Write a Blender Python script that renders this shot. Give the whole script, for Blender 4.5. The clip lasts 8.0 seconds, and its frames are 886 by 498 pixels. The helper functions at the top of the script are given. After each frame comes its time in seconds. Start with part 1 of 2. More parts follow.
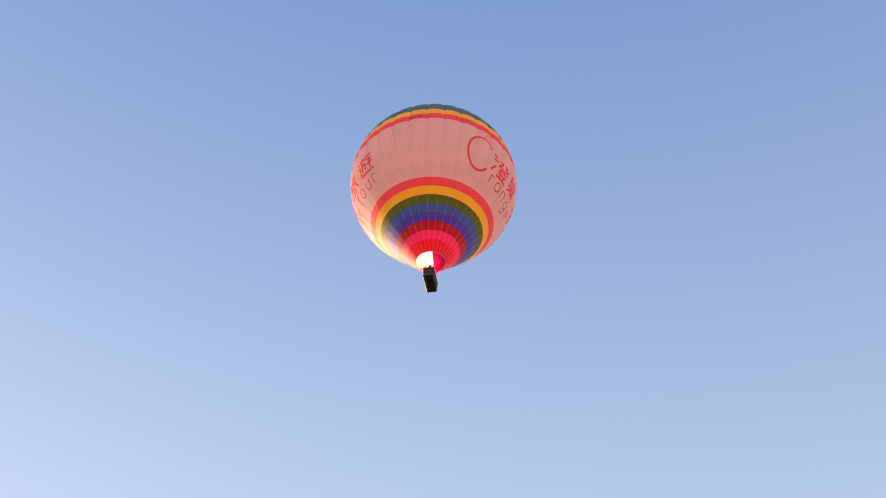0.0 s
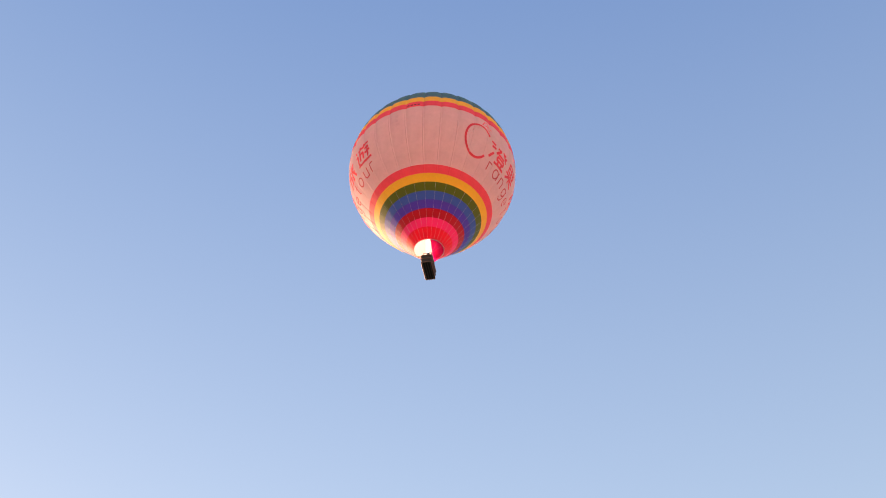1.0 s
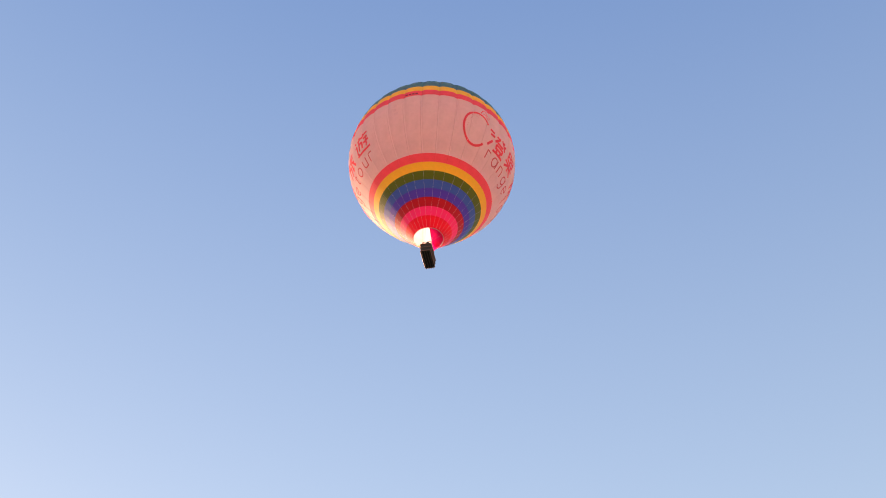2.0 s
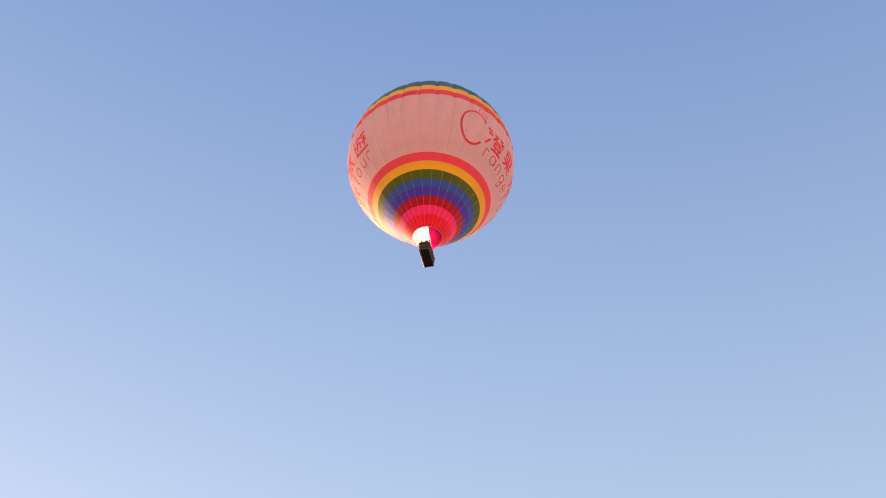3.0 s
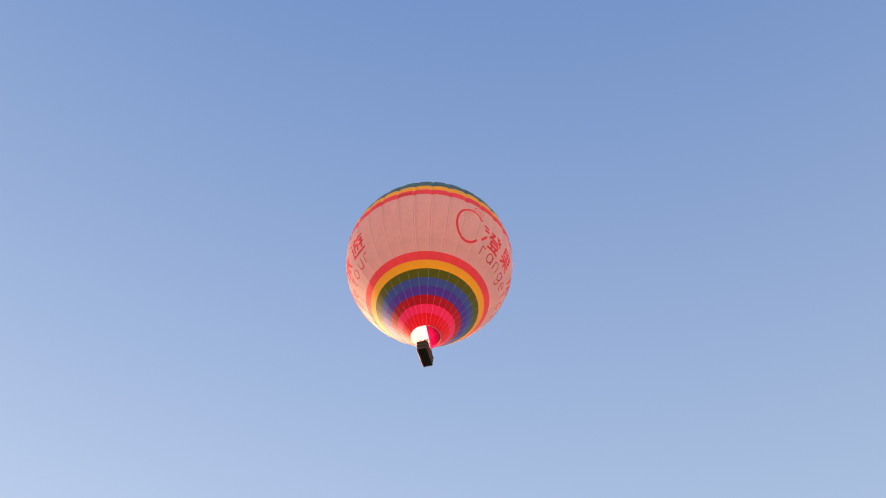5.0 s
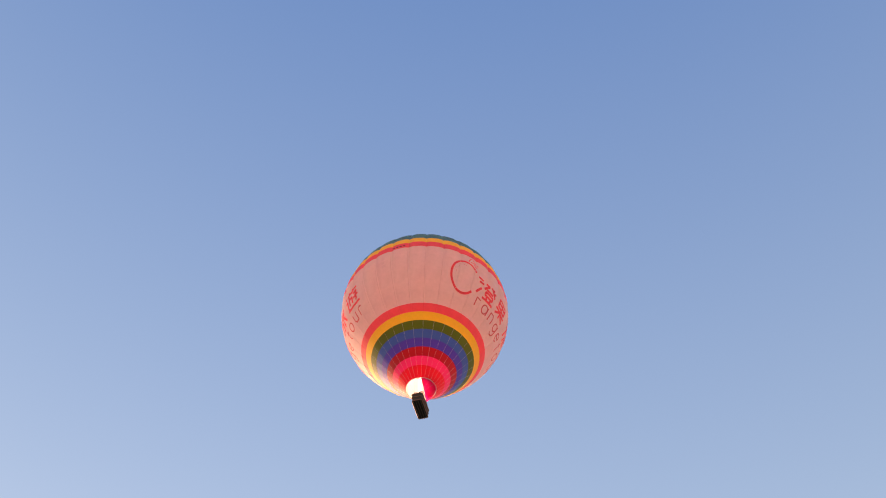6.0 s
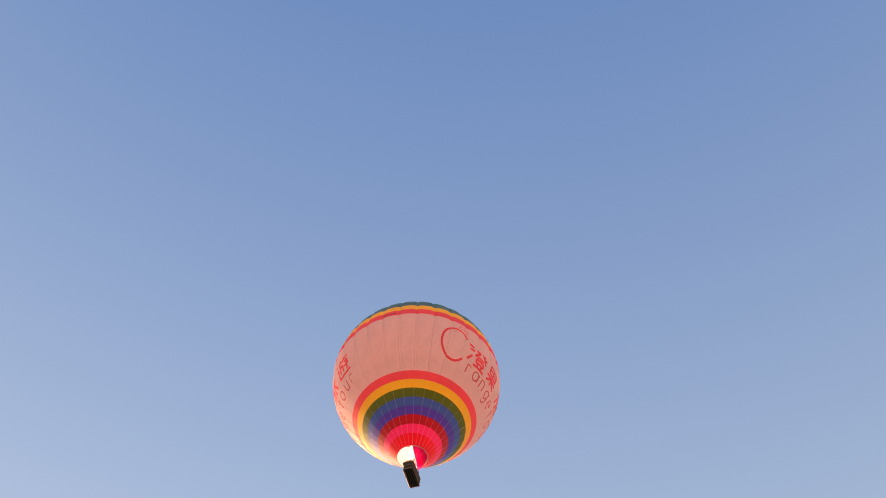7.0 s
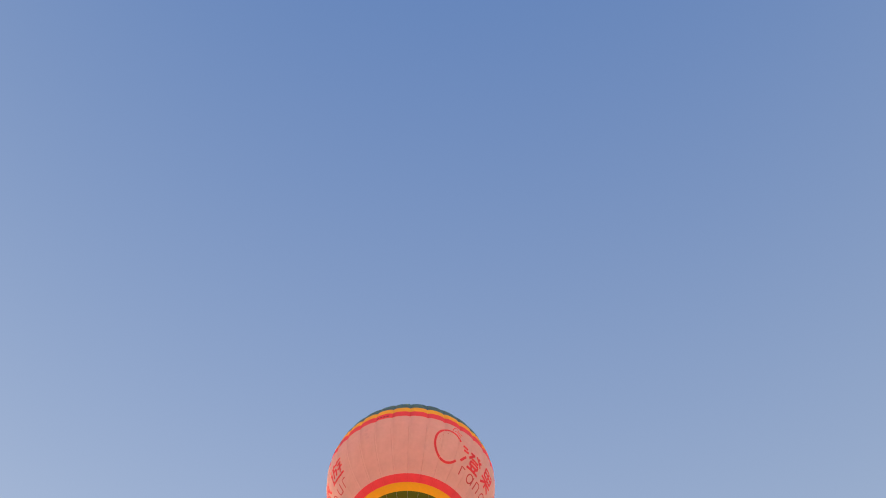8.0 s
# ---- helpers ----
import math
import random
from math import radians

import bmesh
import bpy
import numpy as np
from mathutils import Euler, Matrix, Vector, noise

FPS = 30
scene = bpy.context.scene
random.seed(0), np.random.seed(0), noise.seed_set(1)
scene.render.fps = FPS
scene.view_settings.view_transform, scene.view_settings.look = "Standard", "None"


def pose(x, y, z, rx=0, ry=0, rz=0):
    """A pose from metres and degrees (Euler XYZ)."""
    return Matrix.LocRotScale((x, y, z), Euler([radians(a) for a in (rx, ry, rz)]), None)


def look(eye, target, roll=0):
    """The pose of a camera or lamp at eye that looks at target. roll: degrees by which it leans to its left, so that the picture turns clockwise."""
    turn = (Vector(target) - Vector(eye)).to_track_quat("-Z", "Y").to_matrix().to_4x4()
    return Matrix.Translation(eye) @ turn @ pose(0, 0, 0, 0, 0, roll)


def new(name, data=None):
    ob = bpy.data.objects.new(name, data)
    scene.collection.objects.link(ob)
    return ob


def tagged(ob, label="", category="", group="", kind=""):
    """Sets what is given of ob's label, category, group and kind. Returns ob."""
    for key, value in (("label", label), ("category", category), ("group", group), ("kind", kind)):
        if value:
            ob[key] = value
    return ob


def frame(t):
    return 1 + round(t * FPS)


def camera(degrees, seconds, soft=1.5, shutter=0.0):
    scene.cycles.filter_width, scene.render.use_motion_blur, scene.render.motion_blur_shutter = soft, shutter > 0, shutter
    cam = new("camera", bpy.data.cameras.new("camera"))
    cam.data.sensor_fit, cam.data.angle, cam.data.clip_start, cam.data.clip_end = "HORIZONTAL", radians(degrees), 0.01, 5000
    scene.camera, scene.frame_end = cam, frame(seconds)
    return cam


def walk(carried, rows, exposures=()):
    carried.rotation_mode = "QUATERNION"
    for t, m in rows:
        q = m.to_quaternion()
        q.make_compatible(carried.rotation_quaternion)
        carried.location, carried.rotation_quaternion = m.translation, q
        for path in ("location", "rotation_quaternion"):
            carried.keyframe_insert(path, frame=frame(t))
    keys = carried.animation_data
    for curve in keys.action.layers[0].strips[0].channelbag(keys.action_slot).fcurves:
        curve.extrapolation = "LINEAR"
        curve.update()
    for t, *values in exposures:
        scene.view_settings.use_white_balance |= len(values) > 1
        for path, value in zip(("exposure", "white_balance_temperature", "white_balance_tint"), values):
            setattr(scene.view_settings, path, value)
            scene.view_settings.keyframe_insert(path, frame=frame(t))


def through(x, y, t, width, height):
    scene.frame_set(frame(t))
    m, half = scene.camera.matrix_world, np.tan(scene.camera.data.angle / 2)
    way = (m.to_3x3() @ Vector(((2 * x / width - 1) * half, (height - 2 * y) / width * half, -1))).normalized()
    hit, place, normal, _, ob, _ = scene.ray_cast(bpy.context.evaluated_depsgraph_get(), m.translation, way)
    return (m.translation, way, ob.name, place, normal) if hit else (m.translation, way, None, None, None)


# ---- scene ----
cam = camera(39.657, 8.0, soft=1.0)
# path begin
PATH = [
    (0.00, pose(0.000, -84.720, 5.305, 137.4909, -1.0249, -1.9265)),
    (0.50, pose(0.891, -84.340, 5.017, 137.3854, -1.0954, -1.4664)),
    (1.00, pose(1.786, -83.958, 4.685, 137.3670, -1.1531, -0.9868)),
    (1.50, pose(2.683, -83.552, 4.315, 137.3234, -1.2217, -0.4503)),
    (1.70, pose(3.032, -83.364, 4.182, 137.3355, -1.2292, -0.2381)),
    (2.80, pose(4.920, -82.305, 3.455, 137.4411, -1.2685, 0.9281)),
    (3.00, pose(5.258, -82.107, 3.324, 137.8065, -1.2741, 1.1412)),
    (3.50, pose(6.063, -81.595, 3.024, 138.8746, -1.3046, 1.6976)),
    (4.00, pose(6.816, -81.084, 2.804, 140.3876, -1.3102, 2.2259)),
    (4.50, pose(7.522, -80.613, 2.607, 141.8954, -1.3002, 2.7226)),
    (6.00, pose(9.459, -79.430, 1.918, 146.0770, -1.1017, 3.9344)),
    (6.50, pose(10.070, -79.178, 1.702, 147.5658, -0.9636, 4.2234)),
    (7.00, pose(10.723, -79.083, 1.423, 149.4205, -0.8546, 4.5347)),
    (7.50, pose(11.429, -79.043, 1.028, 151.7209, -0.7833, 4.9240)),
    (8.00, pose(12.160, -79.013, 0.598, 154.3087, -0.7045, 5.3404)),
]
# path end
walk(cam, PATH, [(0.0, 1.95, 6500, 23), (3.0, 1.95, 6500, 23), (4.5, 1.95, 6600, 23), (6.0, 1.97, 6900, 23), (8.0, 1.97, 7350, 23)])

# ---- light ----
SUN_ELEVATION, SUN_AZIMUTH = 3.2, -33.0      # degrees; azimuth from +y towards +x
world = bpy.data.worlds.new("sky")
scene.world = world
world.use_nodes = True
wn = world.node_tree.nodes
wl = world.node_tree.links
sky = wn.new("ShaderNodeTexSky")
sky.sky_type = "NISHITA"
sky.sun_disc = False
sky.sun_elevation = radians(SUN_ELEVATION)
sky.sun_rotation = radians(SUN_AZIMUTH)
sky.altitude = 100
sky.air_density, sky.dust_density, sky.ozone_density = 1.0, 1.5, 2.0
wl.new(sky.outputs["Color"], wn["Background"].inputs["Color"])
wn["Background"].inputs["Strength"].default_value = 0.049
# light scattered many times: the same all round, deep blue overhead and a pale warm haze towards the horizon
way = wn.new("ShaderNodeTexCoord")
axes = wn.new("ShaderNodeSeparateXYZ")
wl.new(way.outputs["Generated"], axes.inputs[0])
haze = wn.new("ShaderNodeValToRGB")
haze.color_ramp.elements[0].color = (0.188, 0.228, 0.203, 1)
haze.color_ramp.elements[1].color = (0.0135, 0.040, 0.103, 1)
wl.new(axes.outputs["Z"], haze.inputs[0])
veil = wn.new("ShaderNodeBackground")
wl.new(haze.outputs[0], veil.inputs["Color"])
both = wn.new("ShaderNodeAddShader")
wl.new(wn["Background"].outputs[0], both.inputs[0])
wl.new(veil.outputs[0], both.inputs[1])
wl.new(both.outputs[0], wn["World Output"].inputs["Surface"])

sun = new("sun", bpy.data.lights.new("sun", "SUN"))
sun.data.energy, sun.data.angle, sun.data.color = 3.4, radians(0.6), (1.0, 0.585, 0.31)
az, el = radians(SUN_AZIMUTH), radians(SUN_ELEVATION)
sun_from = Vector((math.sin(az) * math.cos(el), math.cos(az) * math.cos(el), math.sin(el)))
sun.matrix_world = look(sun_from * 300 + Vector((0, 0, 107)), Vector((0, 0, 107)))


# ---- materials ----
def fabric(name, colour, through=0.82, gloss=0.62):
    """Coated nylon: lets part of the light through, with a soft sheen and fine creases."""
    m = bpy.data.materials.new(name)
    m.use_nodes = True
    n, l = m.node_tree.nodes, m.node_tree.links
    n.clear()
    out = n.new("ShaderNodeOutputMaterial")
    mix = n.new("ShaderNodeMixShader")
    mix.inputs[0].default_value = through
    skin = n.new("ShaderNodeBsdfPrincipled")
    skin.inputs["Roughness"].default_value = 0.9
    skin.inputs["Specular IOR Level"].default_value = 0.0
    back = n.new("ShaderNodeBsdfTranslucent")
    geo = n.new("ShaderNodeTexCoord")
    big = n.new("ShaderNodeTexNoise")
    big.inputs["Scale"].default_value, big.inputs["Detail"].default_value = 0.35, 3
    l.new(geo.outputs["Object"], big.inputs["Vector"])
    info = n.new("ShaderNodeObjectInfo")
    add = n.new("ShaderNodeMath")
    add.operation = "MULTIPLY_ADD"
    add.inputs[1].default_value, add.inputs[2].default_value = 0.015, 0.0
    l.new(info.outputs["Random"], add.inputs[0])
    val = n.new("ShaderNodeMapRange")
    val.inputs["From Min"].default_value, val.inputs["From Max"].default_value = 0.3, 0.7
    val.inputs["To Min"].default_value, val.inputs["To Max"].default_value = 0.92, 1.03
    l.new(big.outputs["Fac"], val.inputs["Value"])
    sub = n.new("ShaderNodeMath")
    sub.operation = "SUBTRACT"
    l.new(val.outputs[0], sub.inputs[0])
    l.new(add.outputs[0], sub.inputs[1])
    fine = n.new("ShaderNodeTexNoise")
    fine.inputs["Scale"].default_value, fine.inputs["Detail"].default_value = 2.6, 5
    l.new(geo.outputs["Object"], fine.inputs["Vector"])
    mottle = n.new("ShaderNodeMapRange")
    mottle.inputs["From Min"].default_value, mottle.inputs["From Max"].default_value = 0.3, 0.7
    mottle.inputs["To Min"].default_value, mottle.inputs["To Max"].default_value = 0.965, 1.03
    l.new(fine.outputs["Fac"], mottle.inputs["Value"])
    tone = n.new("ShaderNodeMath")
    tone.operation = "MULTIPLY"
    l.new(sub.outputs[0], tone.inputs[0])
    l.new(mottle.outputs[0], tone.inputs[1])
    hsv = n.new("ShaderNodeHueSaturation")
    hsv.inputs["Color"].default_value = (*colour, 1)
    l.new(tone.outputs[0], hsv.inputs["Value"])
    l.new(hsv.outputs[0], skin.inputs["Base Color"])
    l.new(hsv.outputs[0], back.inputs["Color"])
    crease = n.new("ShaderNodeTexNoise")
    crease.inputs["Scale"].default_value, crease.inputs["Detail"].default_value = 1.6, 4
    l.new(geo.outputs["Object"], crease.inputs["Vector"])
    bump = n.new("ShaderNodeBump")
    bump.inputs["Strength"].default_value, bump.inputs["Distance"].default_value = 0.25, 0.08
    l.new(crease.outputs["Fac"], bump.inputs["Height"])
    l.new(bump.outputs[0], skin.inputs["Normal"])
    l.new(skin.outputs[0], mix.inputs[1])
    l.new(back.outputs[0], mix.inputs[2])
    # the clear coating's own gloss over the cloth
    gleam = n.new("ShaderNodeBsdfPrincipled")
    gleam.inputs["Base Color"].default_value = (0, 0, 0, 1)
    gleam.inputs["Roughness"].default_value = gloss
    gleam.inputs["Specular IOR Level"].default_value = 0.32
    l.new(bump.outputs[0], gleam.inputs["Normal"])
    coat = n.new("ShaderNodeAddShader")
    l.new(mix.outputs[0], coat.inputs[0])
    l.new(gleam.outputs[0], coat.inputs[1])
    l.new(coat.outputs[0], out.inputs[0])
    return m


def solid(name, colour, rough=0.6, metal=0.0, scale=20.0, spread=0.3, relief=0.01):
    m = bpy.data.materials.new(name)
    m.use_nodes = True
    n, l = m.node_tree.nodes, m.node_tree.links
    b = n["Principled BSDF"]
    b.inputs["Roughness"].default_value, b.inputs["Metallic"].default_value = rough, metal
    co = n.new("ShaderNodeTexCoord")
    tex = n.new("ShaderNodeTexNoise")
    tex.inputs["Scale"].default_value, tex.inputs["Detail"].default_value = scale, 6
    l.new(co.outputs["Object"], tex.inputs["Vector"])
    ramp = n.new("ShaderNodeValToRGB")
    ramp.color_ramp.elements[0].position, ramp.color_ramp.elements[1].position = 0.3, 0.7
    ramp.color_ramp.elements[0].color = (*[c * (1 - spread) for c in colour], 1)
    ramp.color_ramp.elements[1].color = (*[min(1, c * (1 + spread)) for c in colour], 1)
    l.new(tex.outputs["Fac"], ramp.inputs[0])
    l.new(ramp.outputs[0], b.inputs["Base Color"])
    if relief:
        bump = n.new("ShaderNodeBump")
        bump.inputs["Distance"].default_value = relief
        l.new(tex.outputs["Fac"], bump.inputs["Height"])
        l.new(bump.outputs[0], b.inputs["Normal"])
    return m


FAB = {
    "white": fabric("cloth_blush_white", (0.83, 0.62, 0.65)),
    "red": fabric("cloth_coral_red", (0.95, 0.10, 0.14)),
    "yellow": fabric("cloth_golden_yellow", (0.95, 0.64, 0.035)),
    "olive": fabric("cloth_olive_green", (0.10, 0.17, 0.008)),
    "slate": fabric("cloth_slate_blue", (0.05, 0.14, 0.58)),
    "violet": fabric("cloth_violet", (0.085, 0.06, 0.60)),
    "crimson": fabric("cloth_dark_crimson", (0.46, 0.007, 0.016)),
    "pink": fabric("cloth_hot_pink", (0.97, 0.04, 0.24)),
    "scarlet": fabric("cloth_scarlet", (0.84, 0.008, 0.030)),
    "teal": fabric("cloth_teal_green", (0.08, 0.24, 0.28)),
    "scoop": fabric("cloth_magenta", (0.97, 0.015, 0.21), 0.88),
}
PRINT = fabric("print_red", (1.0, 0.11, 0.15), 0.85)
PRINT_DARK = fabric("print_dull_red", (0.72, 0.15, 0.18), 0.8)
PRINT_BLACK = fabric("print_black", (0.03, 0.02, 0.03), 0.1)
FAINT_PATCH = fabric("patch_rose_grey", (0.80, 0.595, 0.635))
MOUTH_TAPE = fabric("tape_white", (0.95, 0.88, 0.86), 0.6)
TAPE = solid("tape_pale", (0.90, 0.82, 0.79), 0.7, 0, 30, 0.15, 0)
WICKER = solid("wicker_dark_brown", (0.08, 0.034, 0.016), 0.75, 0, 40, 0.5, 0.02)
LEATHER = solid("leather_brown", (0.28, 0.11, 0.055), 0.5, 0, 25, 0.3, 0.005)
SKID = solid("wood_weathered", (0.075, 0.065, 0.045), 0.8, 0, 18, 0.4, 0.01)
FLOOR = solid("board_black", (0.012, 0.011, 0.010), 0.85, 0, 14, 0.4, 0.01)
STEEL = solid("steel_brushed", (0.45, 0.44, 0.42), 0.35, 1.0, 60, 0.15, 0)
DARK = solid("padding_black", (0.02, 0.018, 0.018), 0.7, 0, 30, 0.3, 0.005)
EARTH = solid("earth_pale_bounce", (0.27, 0.20, 0.135), 0.95, 0, 0.05, 0.5, 0)
fire = bpy.data.materials.new("flame")
fire.use_nodes = True
fn = fire.node_tree.nodes
fn["Principled BSDF"].inputs["Base Color"].default_value = (1, 0.9, 0.7, 1)
fn["Principled BSDF"].inputs["Emission Color"].default_value = (1.0, 0.80, 0.52, 1)
fn["Principled BSDF"].inputs["Emission Strength"].default_value = 1.0


# ---- mesh helpers ----
def to_mesh(name, verts, faces, mats, slots=None, smooth=True):
    me = bpy.data.meshes.new(name)
    me.from_pydata([tuple(v) for v in verts], [], faces)
    for m in mats:
        me.materials.append(m)
    if slots:
        me.polygons.foreach_set("material_index", slots)
    me.polygons.foreach_set("use_smooth", [smooth] * len(me.polygons))
    me.update()
    return me


def child(name, me, parent, label="", m=None):
    ob = new(name, me)
    ob.parent = parent
    if m is not None:
        ob.matrix_basis = m
    return tagged(ob, label)


def part(name, bm, material, parent, label="", smooth=False):
    me = bpy.data.meshes.new(name)
    bm.to_mesh(me)
    bm.free()
    me.materials.append(material)
    me.polygons.foreach_set("use_smooth", [smooth] * len(me.polygons))
    return child(name, me, parent, label)


def box_bm(x0, y0, z0, x1, y1, z1, bevel=0.0, bm=None):
    bm = bm or bmesh.new()
    m = Matrix.Translation(((x0 + x1) / 2, (y0 + y1) / 2, (z0 + z1) / 2)) @ Matrix.Diagonal((x1 - x0, y1 - y0, z1 - z0, 1))
    made = bmesh.ops.create_cube(bm, size=1, matrix=m)
    if bevel:
        edges = list({e for v in made["verts"] for e in v.link_edges})
        bmesh.ops.bevel(bm, geom=edges, offset=bevel, segments=2, affect="EDGES", profile=0.5)
    return bm


def tube(points, radius, sides=8, closed=False, radii=None):
    """Verts and faces of a round tube along the points."""
    pts = [Vector(p) for p in points]
    verts, faces = [], []
    n = len(pts)
    for i, p in enumerate(pts):
        a = pts[(i - 1) % n] if (i or closed) else p
        b = pts[(i + 1) % n] if (i < n - 1 or closed) else p
        d = (b - a).normalized()
        side = d.cross(Vector((0, 0, 1)) if abs(d.z) < 0.95 else Vector((1, 0, 0))).normalized()
        up = side.cross(d)
        r = radii[i] if radii else radius
        for k in range(sides):
            w = 2 * math.pi * k / sides
            verts.append(p + side * math.cos(w) * r + up * math.sin(w) * r)
    for i in range(n if closed else n - 1):
        j = (i + 1) % n
        for k in range(sides):
            q = (k + 1) % sides
            faces.append((i * sides + k, i * sides + q, j * sides + q, j * sides + k))
    if not closed:
        faces.append(tuple(range(sides)))
        faces.append(tuple(reversed(range((n - 1) * sides, n * sides))))
    return verts, faces


def tube_part(name, points, radius, material, parent, label="", sides=8, closed=False, radii=None):
    v, f = tube(points, radius, sides, closed, radii)
    return child(name, to_mesh(name, v, f, [material]), parent, label)


# ---- the envelope's shape; heights from the mouth ----
MOUTH_Z = 95.625
PROFILE = [(0, 1.51), (0.96, 2.33), (2.4, 3.53), (4.44, 5.27), (5.82, 6.38), (7.66, 7.68), (9.5, 8.48), (10.6, 8.76),
           (11.7, 8.85), (13.0, 8.80), (14.0, 8.60), (15.6, 8.08), (17.2, 7.05), (18.6, 5.5), (19.7, 3.4), (20.2, 1.6),
           (20.3, 0.25)]
BANDS = [(0.0, "scarlet"), (0.96, "pink"), (1.68, "crimson"), (2.4, "violet"), (3.08, "slate"), (3.75, "olive"),
         (4.44, "yellow"), (5.12, "red"), (5.82, "white"), (12.3, "red"), (13.22, "yellow"), (14.3, "teal"), (20.3, "")]
GORES = 30
GORE0 = 5.3          # degrees of the first seam
SEAM_RIDGE = 0.07    # the folded seams stand this far proud of the cloth


def radius(z):
    """Catmull-Rom through the profile."""
    p = PROFILE
    z = min(max(z, p[0][0]), p[-1][0])
    i = max(k for k in range(len(p) - 1) if p[k][0] <= z)
    z0, r0 = p[i]
    z1, r1 = p[i + 1]
    s0 = (p[i + 1][1] - p[i - 1][1]) / (p[i + 1][0] - p[i - 1][0]) if i else (r1 - r0) / (z1 - z0)
    s1 = (p[i + 2][1] - r0) / (p[i + 2][0] - z0) if i + 2 < len(p) else (r1 - r0) / (z1 - z0)
    h = z1 - z0
    t = (z - z0) / h
    return ((2 * t**3 - 3 * t**2 + 1) * r0 + (t**3 - 2 * t**2 + t) * h * s0
            + (-2 * t**3 + 3 * t**2) * r1 + (t**3 - t**2) * h * s1)


def bulge(z):
    """How far a gore swells between its tapes, as a part of its width."""
    return 0.02 + 0.046 * min(1, max(0, (z - 3.5) / 4)) + 0.034 * min(1, max(0, (z - 10.5) / 2.5))


def skin(lam, z, lift=0.0):
    """The place on the cloth at an azimuth (degrees, 0 towards -y, 90 towards +x) and height over the mouth."""
    step = 360 / GORES
    u = ((lam - GORE0) / step) % 1.0 - 0.5
    r = radius(z)
    half = radians(step / 2)
    width = 2 * r * math.sin(half)
    flat = r * math.cos(half) / math.cos(u * 2 * half)
    r = flat + bulge(z) * width * (1 - abs(2 * u) ** 3.5) + lift
    r += SEAM_RIDGE * min(1, max(0, z - 4.8), max(0, 12.4 - z)) * math.exp(-((0.5 - abs(u)) / 0.026) ** 2)
    a = radians(lam)
    return Vector((r * math.sin(a), -r * math.cos(a), z))


def gore_mesh(name, z1, bands, across=18):
    step = 360 / GORES
    edge = [0, 0.012, 0.024, 0.038, 0.06]
    columns = edge + [0.1 + 0.8 * i / (across - 10) for i in range(across - 9)] + [1 - e for e in reversed(edge)]
    cuts = []
    slots_row = []
    for (a, colour), (b, _) in zip(bands, bands[1:]):
        n = max(2, int((b - a) / 0.32))
        for k in range(n):
            cuts.append(a + (b - a) * k / n)
            slots_row.append(colour)
    cuts.append(z1)
    names = list(dict.fromkeys(slots_row))
    verts, faces, slots = [], [], []
    for z in cuts:
        for c in columns:
            verts.append(skin(GORE0 + step * c * 0.99999, z))
    for j in range(len(cuts) - 1):
        for i in range(across):
            a = j * (across + 1) + i
            faces.append((a, a + 1, a + across + 2, a + across + 1))
            slots.append(names.index(slots_row[j]))
    return to_mesh(name, verts, faces, [FAB[c] for c in names], slots)


# ---- ground ----
# unseen ground, coloured pale to throw warm light up onto the balloon
bm = bmesh.new()
bmesh.ops.create_circle(bm, cap_ends=True, segments=96, radius=4500)
me = bpy.data.meshes.new("ground")
bm.to_mesh(me)
bm.free()
me.materials.append(EARTH)
ground = tagged(new("ground", me), "unseen straw-coloured ground far below the balloon, pale to bounce light up", "ground", kind="structure")
ground.location.z = -0.9

# ---- the balloon ----
balloon = tagged(new("hot_air_balloon"), "blush white hot air balloon with rainbow bands flying in clear sky", "hot air balloon")
balloon.location = (0, 0, MOUTH_Z)

PANEL_LABELS = {"scarlet": "scarlet cloth panel", "pink": "hot pink cloth panel", "crimson": "dark crimson cloth panel",
                "violet": "violet cloth panel", "slate": "slate blue cloth panel", "olive": "olive green cloth panel",
                "yellow": "golden yellow cloth panel", "red": "coral red cloth panel", "teal": "teal cloth panel"}
split = next(i for i, b in enumerate(BANDS) if b[1] == "white")
bare = gore_mesh("gore", BANDS[split + 1][0], BANDS[split:split + 2])
panels = [(gore_mesh("fabric_panel", BANDS[i + 1][0], BANDS[i:i + 2]), BANDS[i][1]) for i in range(len(BANDS) - 1) if i != split]
tape_pts = [(skin(GORE0, z, 0.004)) for z in np.linspace(0.05, 4.42, 20)]
tv, tf = tube(tape_pts, 0.0055, 5)
tape_me = to_mesh("load_tape", tv, tf, [TAPE])
for g in range(GORES):
    turn = pose(0, 0, 0, 0, 0, 360 / GORES * g)
    gore = child("gore", bare, balloon, m=turn)
    for me, colour in panels:
        child("fabric_panel", me, gore, PANEL_LABELS[colour])
    child("load_tape", tape_me, balloon, m=turn)


def ring(z, r, n=96):
    return [(r * math.sin(2 * math.pi * k / n), -r * math.cos(2 * math.pi * k / n), z) for k in range(n)]


tube_part("mouth_ring", ring(0, radius(0)), 0.027, MOUTH_TAPE, balloon, "pale mouth tape", closed=True)

cap = bmesh.new()
bmesh.ops.create_cone(cap, cap_ends=True, segments=30, radius1=0.32, radius2=0.12, depth=0.08, matrix=Matrix.Translation((0, 0, PROFILE[-1][0] + 0.02)))
part("crown_cap", cap, FAB["teal"], balloon)


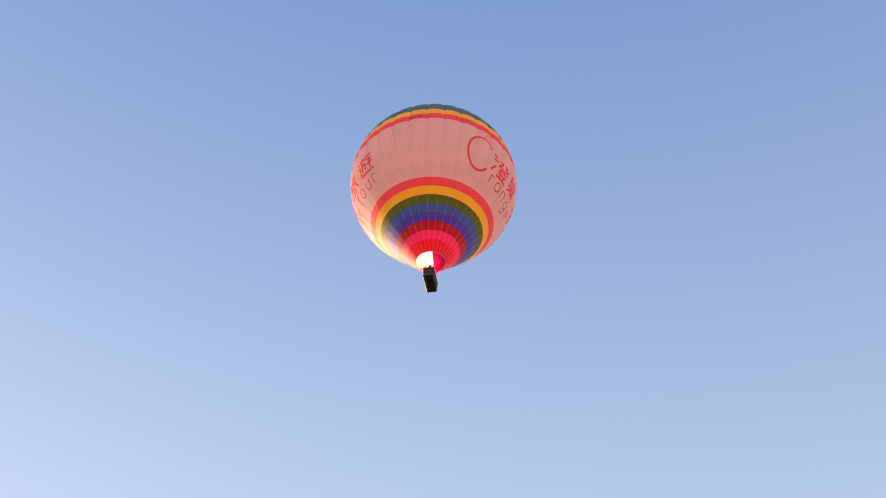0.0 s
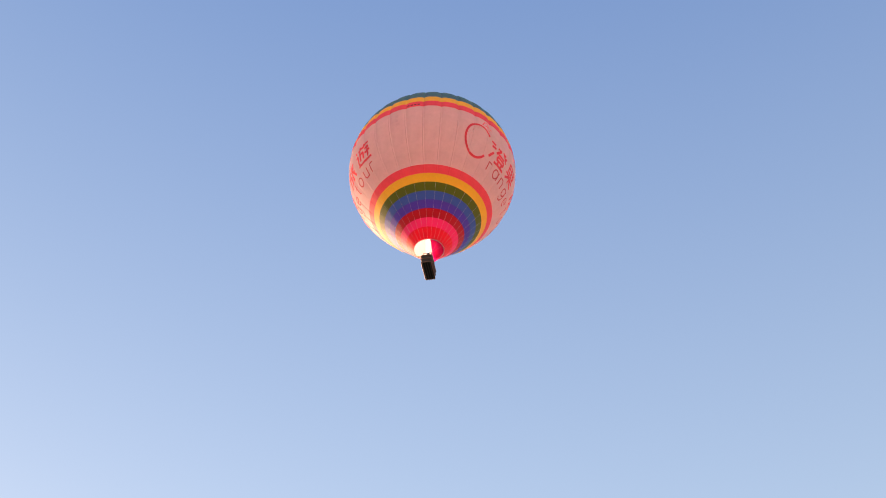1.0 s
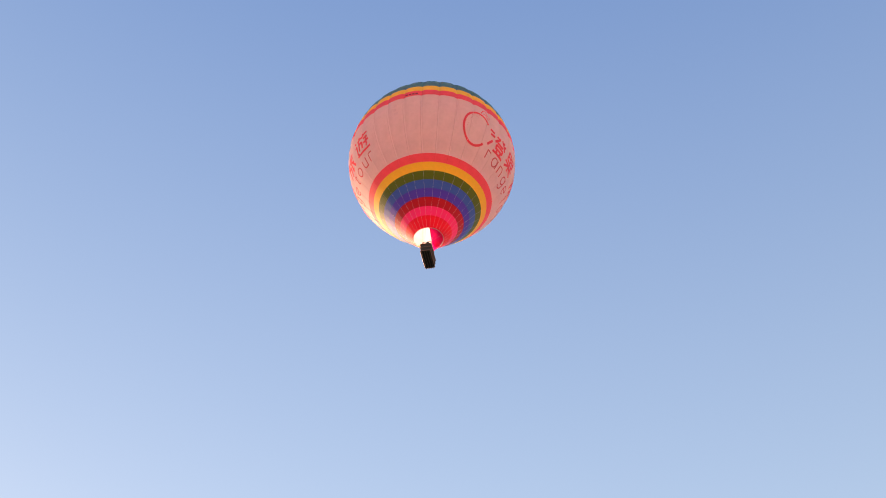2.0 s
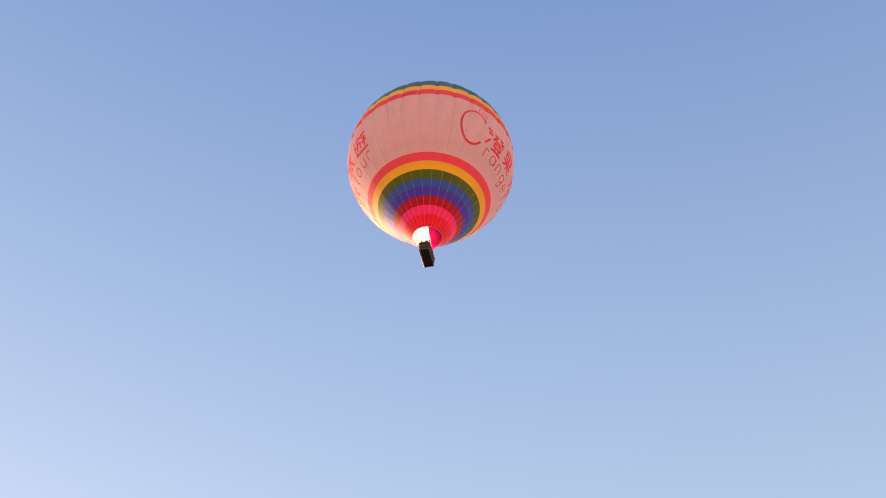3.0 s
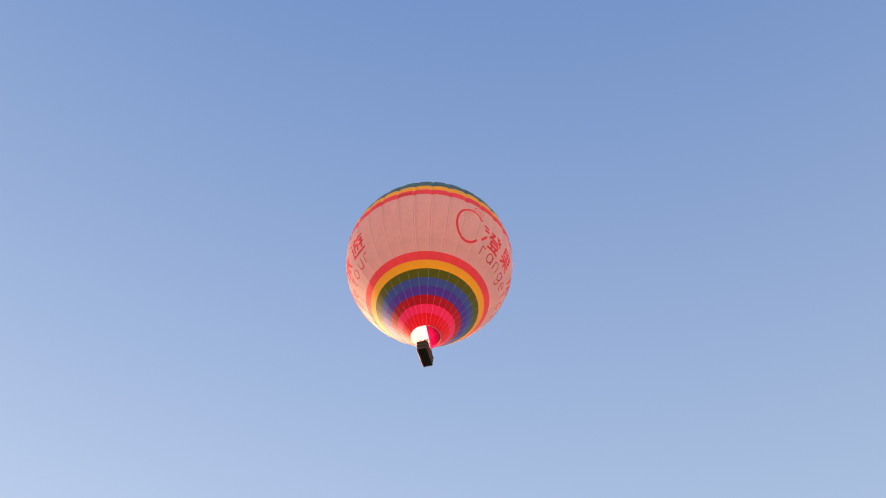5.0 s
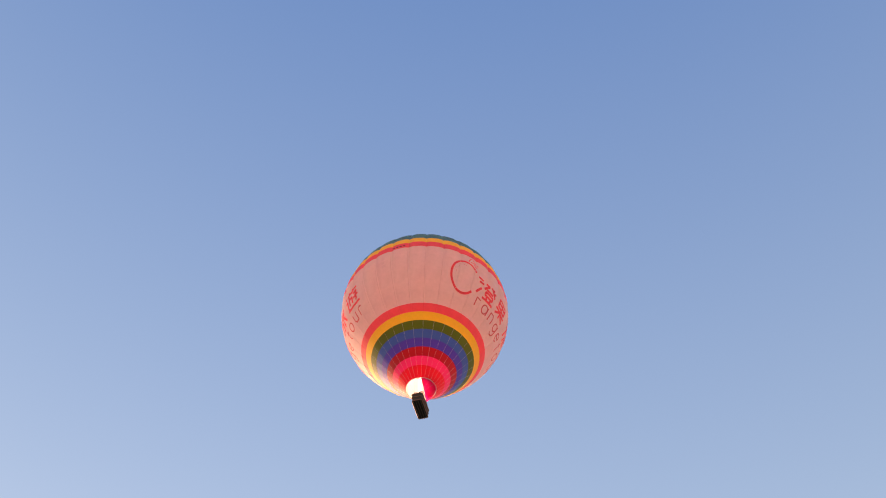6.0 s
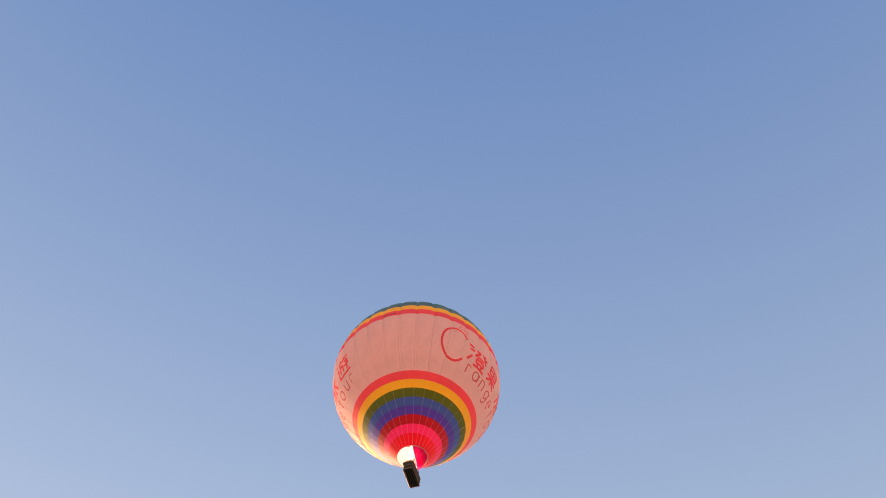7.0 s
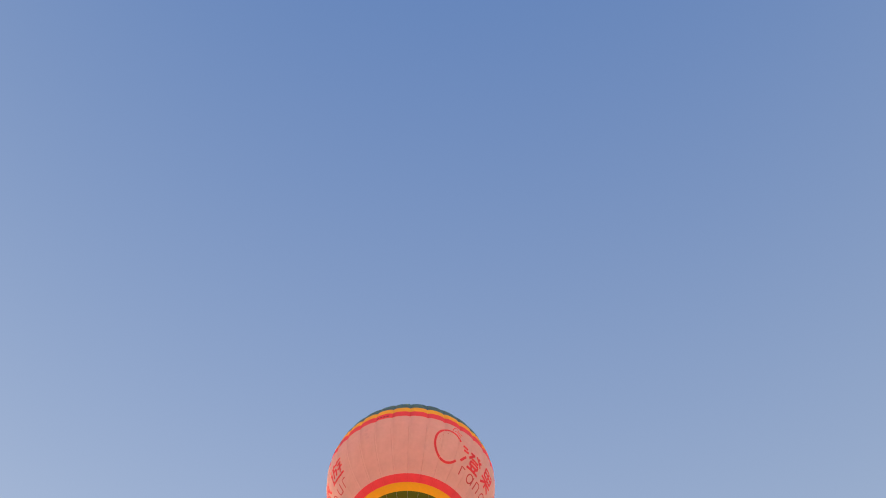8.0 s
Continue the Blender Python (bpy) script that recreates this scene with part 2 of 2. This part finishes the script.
def scoop(parent):
    """A cloth half-moon across one side of the mouth, swelling upwards between the rim and a straight hem; its end hangs below the rim."""
    a0, a1, r = 4.0, 161.0, radius(0) - 0.01
    p0 = Vector((r * math.sin(radians(a0)), -r * math.cos(radians(a0)), 0))
    p1 = Vector((0.93 * r * math.sin(radians(a1)), -0.93 * r * math.cos(radians(a1)), -0.5))
    verts, faces = [], []
    n, m = 28, 10
    for i in range(n + 1):
        a = radians(a0 + (a1 - a0) * i / n)
        rim = Vector((r * math.sin(a), -r * math.cos(a), 0))
        slack = max(0.0, (i / n - 0.55) / 0.45)
        rim = rim.lerp(p1, slack ** 2)
        hem = p0.lerp(p1, i / n)
        for j in range(m + 1):
            p = rim.lerp(hem, j / m)
            p.z += 0.55 * math.sin(math.pi * j / m * 0.92) * math.sin(math.pi * i / n) + 0.01
            verts.append(p)
    for i in range(n):
        for j in range(m):
            a = i * (m + 1) + j
            faces.append((a, a + 1, a + m + 2, a + m + 1))
    child("scoop", to_mesh("scoop", verts, faces, [FAB["scoop"]]), parent, "magenta cloth scoop")


scoop(balloon)


# ---- prints on the cloth ----
def strip(path, width, closed=False, lift=0.022):
    """A flat band of paint along a path of (azimuth, height), laid on the cloth."""
    pts = []
    for (a, z), (b, w) in zip(path, path[1:] + (path[:1] if closed else [])):
        r = radius((z + w) / 2)
        n = max(1, int(math.hypot(radians(b - a) * r, w - z) / 0.105))
        pts += [(a + (b - a) * k / n, z + (w - z) * k / n) for k in range(n)]
    if not closed:
        pts.append(path[-1])
    verts, faces = [], []
    n = len(pts)
    for i, (a, z) in enumerate(pts):
        p = pts[(i - 1) % n] if i or closed else pts[i]
        q = pts[(i + 1) % n] if i < n - 1 or closed else pts[i]
        r = radius(z)
        dx, dz = radians(q[0] - p[0]) * r, q[1] - p[1]
        k = math.hypot(dx, dz) or 1
        nx, nz = -dz / k * width / 2, dx / k * width / 2
        for side in (-1, 0, 1):
            verts.append(skin(a + math.degrees(side * nx / r), z + side * nz, lift))
    for i in range(n if closed else n - 1):
        j = (i + 1) % n
        for side in (0, 1):
            faces.append((3 * i + side, 3 * i + side + 1, 3 * j + side + 1, 3 * j + side))
    return verts, faces


def paint(name, strips, material, parent, label=""):
    verts, faces = [], []
    for v, f in strips:
        k = len(verts)
        verts += v
        faces += [tuple(i + k for i in q) for q in f]
    return child(name, to_mesh(name, verts, faces, [material]), parent, label)


def arc(az, z, wide, high, start, end, n=24):
    """Points of an oval round (az, z), angles clockwise from the top; wide in degrees."""
    return [(az + wide / 2 * math.sin(radians(start + (end - start) * k / n)),
             z + high / 2 * math.cos(radians(start + (end - start) * k / n))) for k in range(n + 1)]


# strokes of the large red signs, in a unit square
BRANCHED = [(0.06, 0.97, 0.27, 0.9), (0.12, 0.73, 0.33, 0.73), (0.1, 0.05, 0.28, 0.44), (0.43, 0.9, 0.62, 0.9), (0.61, 0.9, 0.4, 0.54),
            (0.43, 0.7, 0.52, 0.64), (0.71, 1.0, 1.0, 0.58), (0.88, 1.0, 0.76, 0.84), (1.0, 0.88, 0.84, 0.72), (0.52, 0.6, 0.86, 0.6),
            (0.5, 0.45, 0.9, 0.45), (0.5, 0.26, 0.9, 0.26), (0.51, 0.46, 0.51, 0.24), (0.89, 0.46, 0.89, 0.24), (0.59, 0.2, 0.63, 0.06),
            (0.83, 0.2, 0.78, 0.06), (0.41, 0.02, 1.0, 0.02)]
CROSSED = [(0.14, 0.97, 0.86, 0.97), (0.14, 0.97, 0.14, 0.5), (0.86, 0.97, 0.86, 0.5), (0.14, 0.74, 0.86, 0.74), (0.14, 0.51, 0.86, 0.51),
           (0.5, 0.97, 0.5, 0.0), (0.0, 0.34, 1.0, 0.34), (0.46, 0.32, 0.04, 0.02), (0.54, 0.32, 0.96, 0.02)]
FORKED = [(0.2, 1.0, 0.28, 0.88), (0.0, 0.8, 0.46, 0.8), (0.18, 0.78, 0.04, 0.04), (0.2, 0.56, 0.44, 0.56), (0.43, 0.56, 0.34, 0.04),
          (0.34, 0.05, 0.26, 0.1), (0.6, 1.0, 0.5, 0.72), (0.56, 0.84, 1.0, 0.84), (0.56, 0.62, 0.94, 0.68), (0.6, 0.62, 0.58, 0.06),
          (0.58, 0.06, 0.72, 0.16), (0.72, 0.6, 1.0, 0.02), (0.94, 0.44, 0.8, 0.34)]
ENCLOSED = [(0.04, 0.96, 0.16, 0.84), (0.0, 0.66, 0.17, 0.66), (0.17, 0.66, 0.08, 0.24), (0.08, 0.24, 0.16, 0.14), (0.0, 0.12, 0.24, 0.08),
            (0.24, 0.07, 1.0, 0.03), (0.28, 0.84, 0.62, 0.84), (0.44, 1.0, 0.44, 0.84), (0.38, 0.82, 0.28, 0.26), (0.38, 0.58, 0.57, 0.58),
            (0.57, 0.58, 0.5, 0.24), (0.72, 1.0, 0.64, 0.74), (0.68, 0.87, 1.0, 0.87), (0.7, 0.66, 0.96, 0.66), (0.96, 0.66, 0.84, 0.54),
            (0.64, 0.44, 1.0, 0.44), (0.83, 0.54, 0.83, 0.2), (0.83, 0.2, 0.74, 0.22)]
SIGNS = [BRANCHED, CROSSED, FORKED, ENCLOSED]
# azimuth from, to and height from, to of each sign
SIGN_PLACES = [(43.0, 63.6, 8.26, 10.2), (67.4, 81.8, 8.36, 10.4), (91.5, 107.5, 8.5, 10.4), (113.2, 129.8, 8.45, 10.5)]
# small marks under them: azimuth, kind
SMALL = [(49.6, "hook"), (58.9, "bowl"), (68.4, "gate"), (78.4, "loop"), (87.9, "curl"), (97.9, "bar"), (107.4, "oval"), (117.7, "cup"),
         (126.1, "hook")]


def small_mark(a, kind):
    """The thin strokes of one small mark at azimuth a."""
    lo, hi, w = 7.08, 7.94, 0.13
    if kind == "oval":
        return [strip(arc(a, 7.51, 5.8, 0.86, 0, 360, 28)[:-1], w, True)]
    if kind == "bowl":
        return [strip(arc(a - 0.3, 7.51, 5.8, 0.86, 0, 360, 28)[:-1], w, True), strip([(a + 2.9, hi + 0.02), (a + 3.1, lo)], w, lift=0.026)]
    if kind == "loop":
        tail = [(a + 2.7, hi), (a + 2.8, 6.95), (a + 1.9, 6.70), (a - 0.6, 6.64), (a - 2.2, 6.78)]
        return [strip(arc(a - 0.1, 7.53, 5.2, 0.8, 0, 360, 28)[:-1], w, True), strip(tail, w, lift=0.026)]
    if kind == "curl":
        return [strip([(a - 2.6, 7.52)] + arc(a, 7.51, 5.6, 0.86, 90, -220, 26), w)]
    if kind == "gate":
        return [strip([(a - 2.5, lo), (a - 2.5, hi), (a - 1.2, hi), (a + 1.0, hi + 0.01), (a + 2.2, hi - 0.2), (a + 2.5, lo)], w)]
    if kind == "cup":
        return [strip([(a - 2.5, hi), (a - 2.4, lo + 0.2), (a - 1.2, lo), (a + 2.5, lo)], w), strip([(a + 2.5, hi), (a + 2.5, lo - 0.04)], w, lift=0.026)]
    if kind == "hook":
        return [strip([(a - 1.7, lo), (a - 1.7, hi), (a + 2.2, hi - 0.06)], w)]
    return [strip([(a, hi + 0.4), (a, lo + 0.12), (a + 1.4, lo)], w), strip([(a - 2.0, hi), (a + 2.0, hi)], w - 0.01, lift=0.026)]


for turn in (0.6, 180.6):
    ring_path = arc(33.6 + turn, 9.28, 20.8, 3.72, 52, -230, 48)
    paint("printed_ring", [strip(ring_path, 0.235)], PRINT, balloon, "red open ring printed on the cloth")
    leaf = [[(34.6 + turn, 11.38), (36.0 + turn, 11.92), (37.8 + turn, 12.05), (39.6 + turn, 11.62), (42.4 + turn, 11.36)],
            [(36.2 + turn, 11.46), (38.4 + turn, 11.52), (41.2 + turn, 11.02)]]
    paint("printed_leaf", [strip(p, 0.1) for p in leaf], PRINT, balloon)
    rng = random.Random(4)
    dots = []
    for k in range(16):
        a, q = radians(rng.uniform(250, 370)), rng.uniform(0.62, 0.86)
        at = (33.4 + turn + 10.8 * q * math.sin(a), 9.42 + 1.87 * q * math.cos(a))
        dots.append(strip([at, (at[0] + 0.35, at[1])], 0.05))
    paint("printed_dots", dots, PRINT_DARK, balloon)
    for strokes, (a0, a1, z0, z1) in zip(SIGNS, SIGN_PLACES):
        made = [strip([(turn + a0 + (a1 - a0) * x0, z0 + (z1 - z0) * y0), (turn + a0 + (a1 - a0) * x1, z0 + (z1 - z0) * y1)], 0.25,
                      lift=0.022 + 0.0015 * i) for i, (x0, y0, x1, y1) in enumerate(strokes)]
        paint("printed_sign", made, PRINT, balloon, "red printed sign of heavy strokes")
    for a, kind in SMALL:
        paint("printed_mark", small_mark(a + turn, kind), PRINT_DARK, balloon)
# small dark marks on the upper red band and faint, slightly darker patches on the white cloth
for k in range(4):
    paint("printed_mark", [strip([(-17.4 + 2.3 * k, 12.62), (-16.0 + 2.3 * k, 12.62)], 0.16)], PRINT_BLACK, balloon)
for a, z0, z1, w in ((-29.2, 11.05, 11.45, 0.24), (-28.6, 10.3, 10.75, 0.34), (-24.6, 11.1, 11.5, 0.34), (-24.9, 10.55, 10.85, 0.3),
                     (-24.2, 10.05, 10.35, 0.42)):
    paint("stain", [strip([(a, z0), (a, z1)], w)], FAINT_PATCH, balloon)

# ---- flame and burner ----
spin = [(-0.95, 0.05), (-0.6, 0.10), (-0.1, 0.15), (0.5, 0.18), (1.1, 0.16), (1.7, 0.09), (2.3, 0.03)]
tube_part("flame", [(-0.12 + 0.03 * math.sin(3 * z), 0.02 * math.cos(4 * z), z) for z, _ in spin], 0.2, fire, balloon, "bright white gas flame",
          sides=14, radii=[r for _, r in spin])

BASKET_YAW, BASKET_X, BASKET_Y = -11.3, 0.0, -0.003
BOTTOM, HIGH, WIDE, LONG = -3.06, 0.98, 1.03, 2.45


def placed(ob):
    ob.matrix_basis = pose(BASKET_X, BASKET_Y, 0, 0, 0, BASKET_YAW)
    return ob


def rounded(w, l, r, z, n=5):
    """A rectangle with round corners, as a ring of points."""
    out = []
    for cx, cy, a0 in ((w / 2 - r, l / 2 - r, 0), (-w / 2 + r, l / 2 - r, 90), (-w / 2 + r, -l / 2 + r, 180), (w / 2 - r, -l / 2 + r, 270)):
        for k in range(n + 1):
            a = radians(a0 + 90 * k / n)
            out.append(Vector((cx + r * math.cos(a), cy + r * math.sin(a), z)))
    return out


def basket_mesh():
    """The woven wall, inside and out, with the rows of the weave standing proud."""
    rows = []
    n = 22
    for k in range(n + 1):
        t = k / n
        swell = 0.012 * (k % 2) + 0.05 * t
        rows.append(rounded(WIDE - 0.1 + swell * 2, LONG - 0.1 + swell * 2, 0.12, BOTTOM + 0.06 + (HIGH - 0.08) * t))
    for k in range(n, -1, -2):
        t = k / n
        rows.append(rounded(WIDE - 0.2 + 0.1 * t, LONG - 0.2 + 0.1 * t, 0.09, BOTTOM + 0.09 + (HIGH - 0.11) * t))
    m = len(rows[0])
    verts = [v for r in rows for v in r]
    faces = []
    for j in range(len(rows) - 1):
        for i in range(m):
            q = (i + 1) % m
            faces.append((j * m + i, j * m + q, (j + 1) * m + q, (j + 1) * m + i))
    return to_mesh("basket", verts, faces, [WICKER])


basket = placed(child("basket", basket_mesh(), balloon, "dark brown woven wicker basket"))
part("floor_board", box_bm(-WIDE / 2 + 0.06, -LONG / 2 + 0.06, BOTTOM + 0.04, WIDE / 2 - 0.06, LONG / 2 - 0.06, BOTTOM + 0.085, 0.01), FLOOR, basket)
for x in (-0.36, -0.12, 0.12, 0.36):
    part("skid", box_bm(x - 0.024, -LONG / 2 - 0.02, BOTTOM - 0.03, x + 0.024, LONG / 2 + 0.03, BOTTOM + 0.038, 0.012), SKID, basket, "worn wooden skid")
tube_part("rim", rounded(WIDE + 0.02, LONG + 0.02, 0.13, BOTTOM + HIGH), 0.065, LEATHER, basket, "padded brown leather rim", closed=True)
tube_part("lower_binding", rounded(WIDE - 0.05, LONG - 0.05, 0.12, BOTTOM + 0.07), 0.045, LEATHER, basket, "leather edge binding", closed=True)
tube_part("middle_binding", rounded(WIDE + 0.01, LONG + 0.01, 0.12, BOTTOM + 0.55), 0.04, LEATHER, basket, closed=True)
for side in (-1, 1):
    for y in (-0.75, 0.0, 0.75):
        loop = [(side * (WIDE / 2 - 0.02 + 0.06 * math.sin(math.pi * k / 8)), y - 0.13 + 0.26 * k / 8, BOTTOM + 0.42 - 0.05 * math.sin(math.pi * k / 8)) for k in range(9)]
        tube_part("rope_handle", loop, 0.022, LEATHER, basket, sides=6)

FRAME_Z = -1.12
FW, FL = 0.42, 0.62
burner = placed(tube_part("burner", rounded(2 * FW, 2 * FL, 0.08, FRAME_Z), 0.03, STEEL, balloon, "steel burner frame with gas burners", closed=True))
for y in (-0.22, 0.22):
    bm = bmesh.new()
    bmesh.ops.create_cone(bm, cap_ends=True, segments=20, radius1=0.09, radius2=0.17, depth=0.34, matrix=Matrix.Translation((-0.02, y, FRAME_Z + 0.06)))
    part("burner_can", bm, DARK, burner, smooth=True)
    coil = [(-0.02 + 0.14 * math.cos(k * 0.6), y + 0.14 * math.sin(k * 0.6), FRAME_Z + 0.22 + 0.006 * k) for k in range(32)]
    tube_part("coil", coil, 0.014, STEEL, burner, sides=6)
part("cross_bar", box_bm(-FW, -0.025, FRAME_Z - 0.03, FW, 0.025, FRAME_Z + 0.02, 0.008), STEEL, burner)
for sx in (-1, 1):
    for sy in (-1, 1):
        foot = (sx * (WIDE / 2 - 0.03), sy * (LONG / 2 - 0.105), BOTTOM + HIGH - 0.02)
        tube_part("upright", [foot, (sx * FW, sy * FL, FRAME_Z)], 0.026, DARK, burner, "padded black upright")
yaw = radians(BASKET_YAW)
for k in range(12):
    a = radians(GORE0 + 30 * k)
    top = Vector((radius(0) * math.sin(a), -radius(0) * math.cos(a), 0))
    local = Matrix.Rotation(-yaw, 3, "Z") @ top
    corner = Matrix.Rotation(yaw, 3, "Z") @ Vector((math.copysign(FW, local.x), math.copysign(FL, local.y), FRAME_Z))
    corner += Vector((BASKET_X, BASKET_Y, 0))
    tube_part("suspension_wire", [top, corner], 0.006, STEEL, balloon, sides=5)
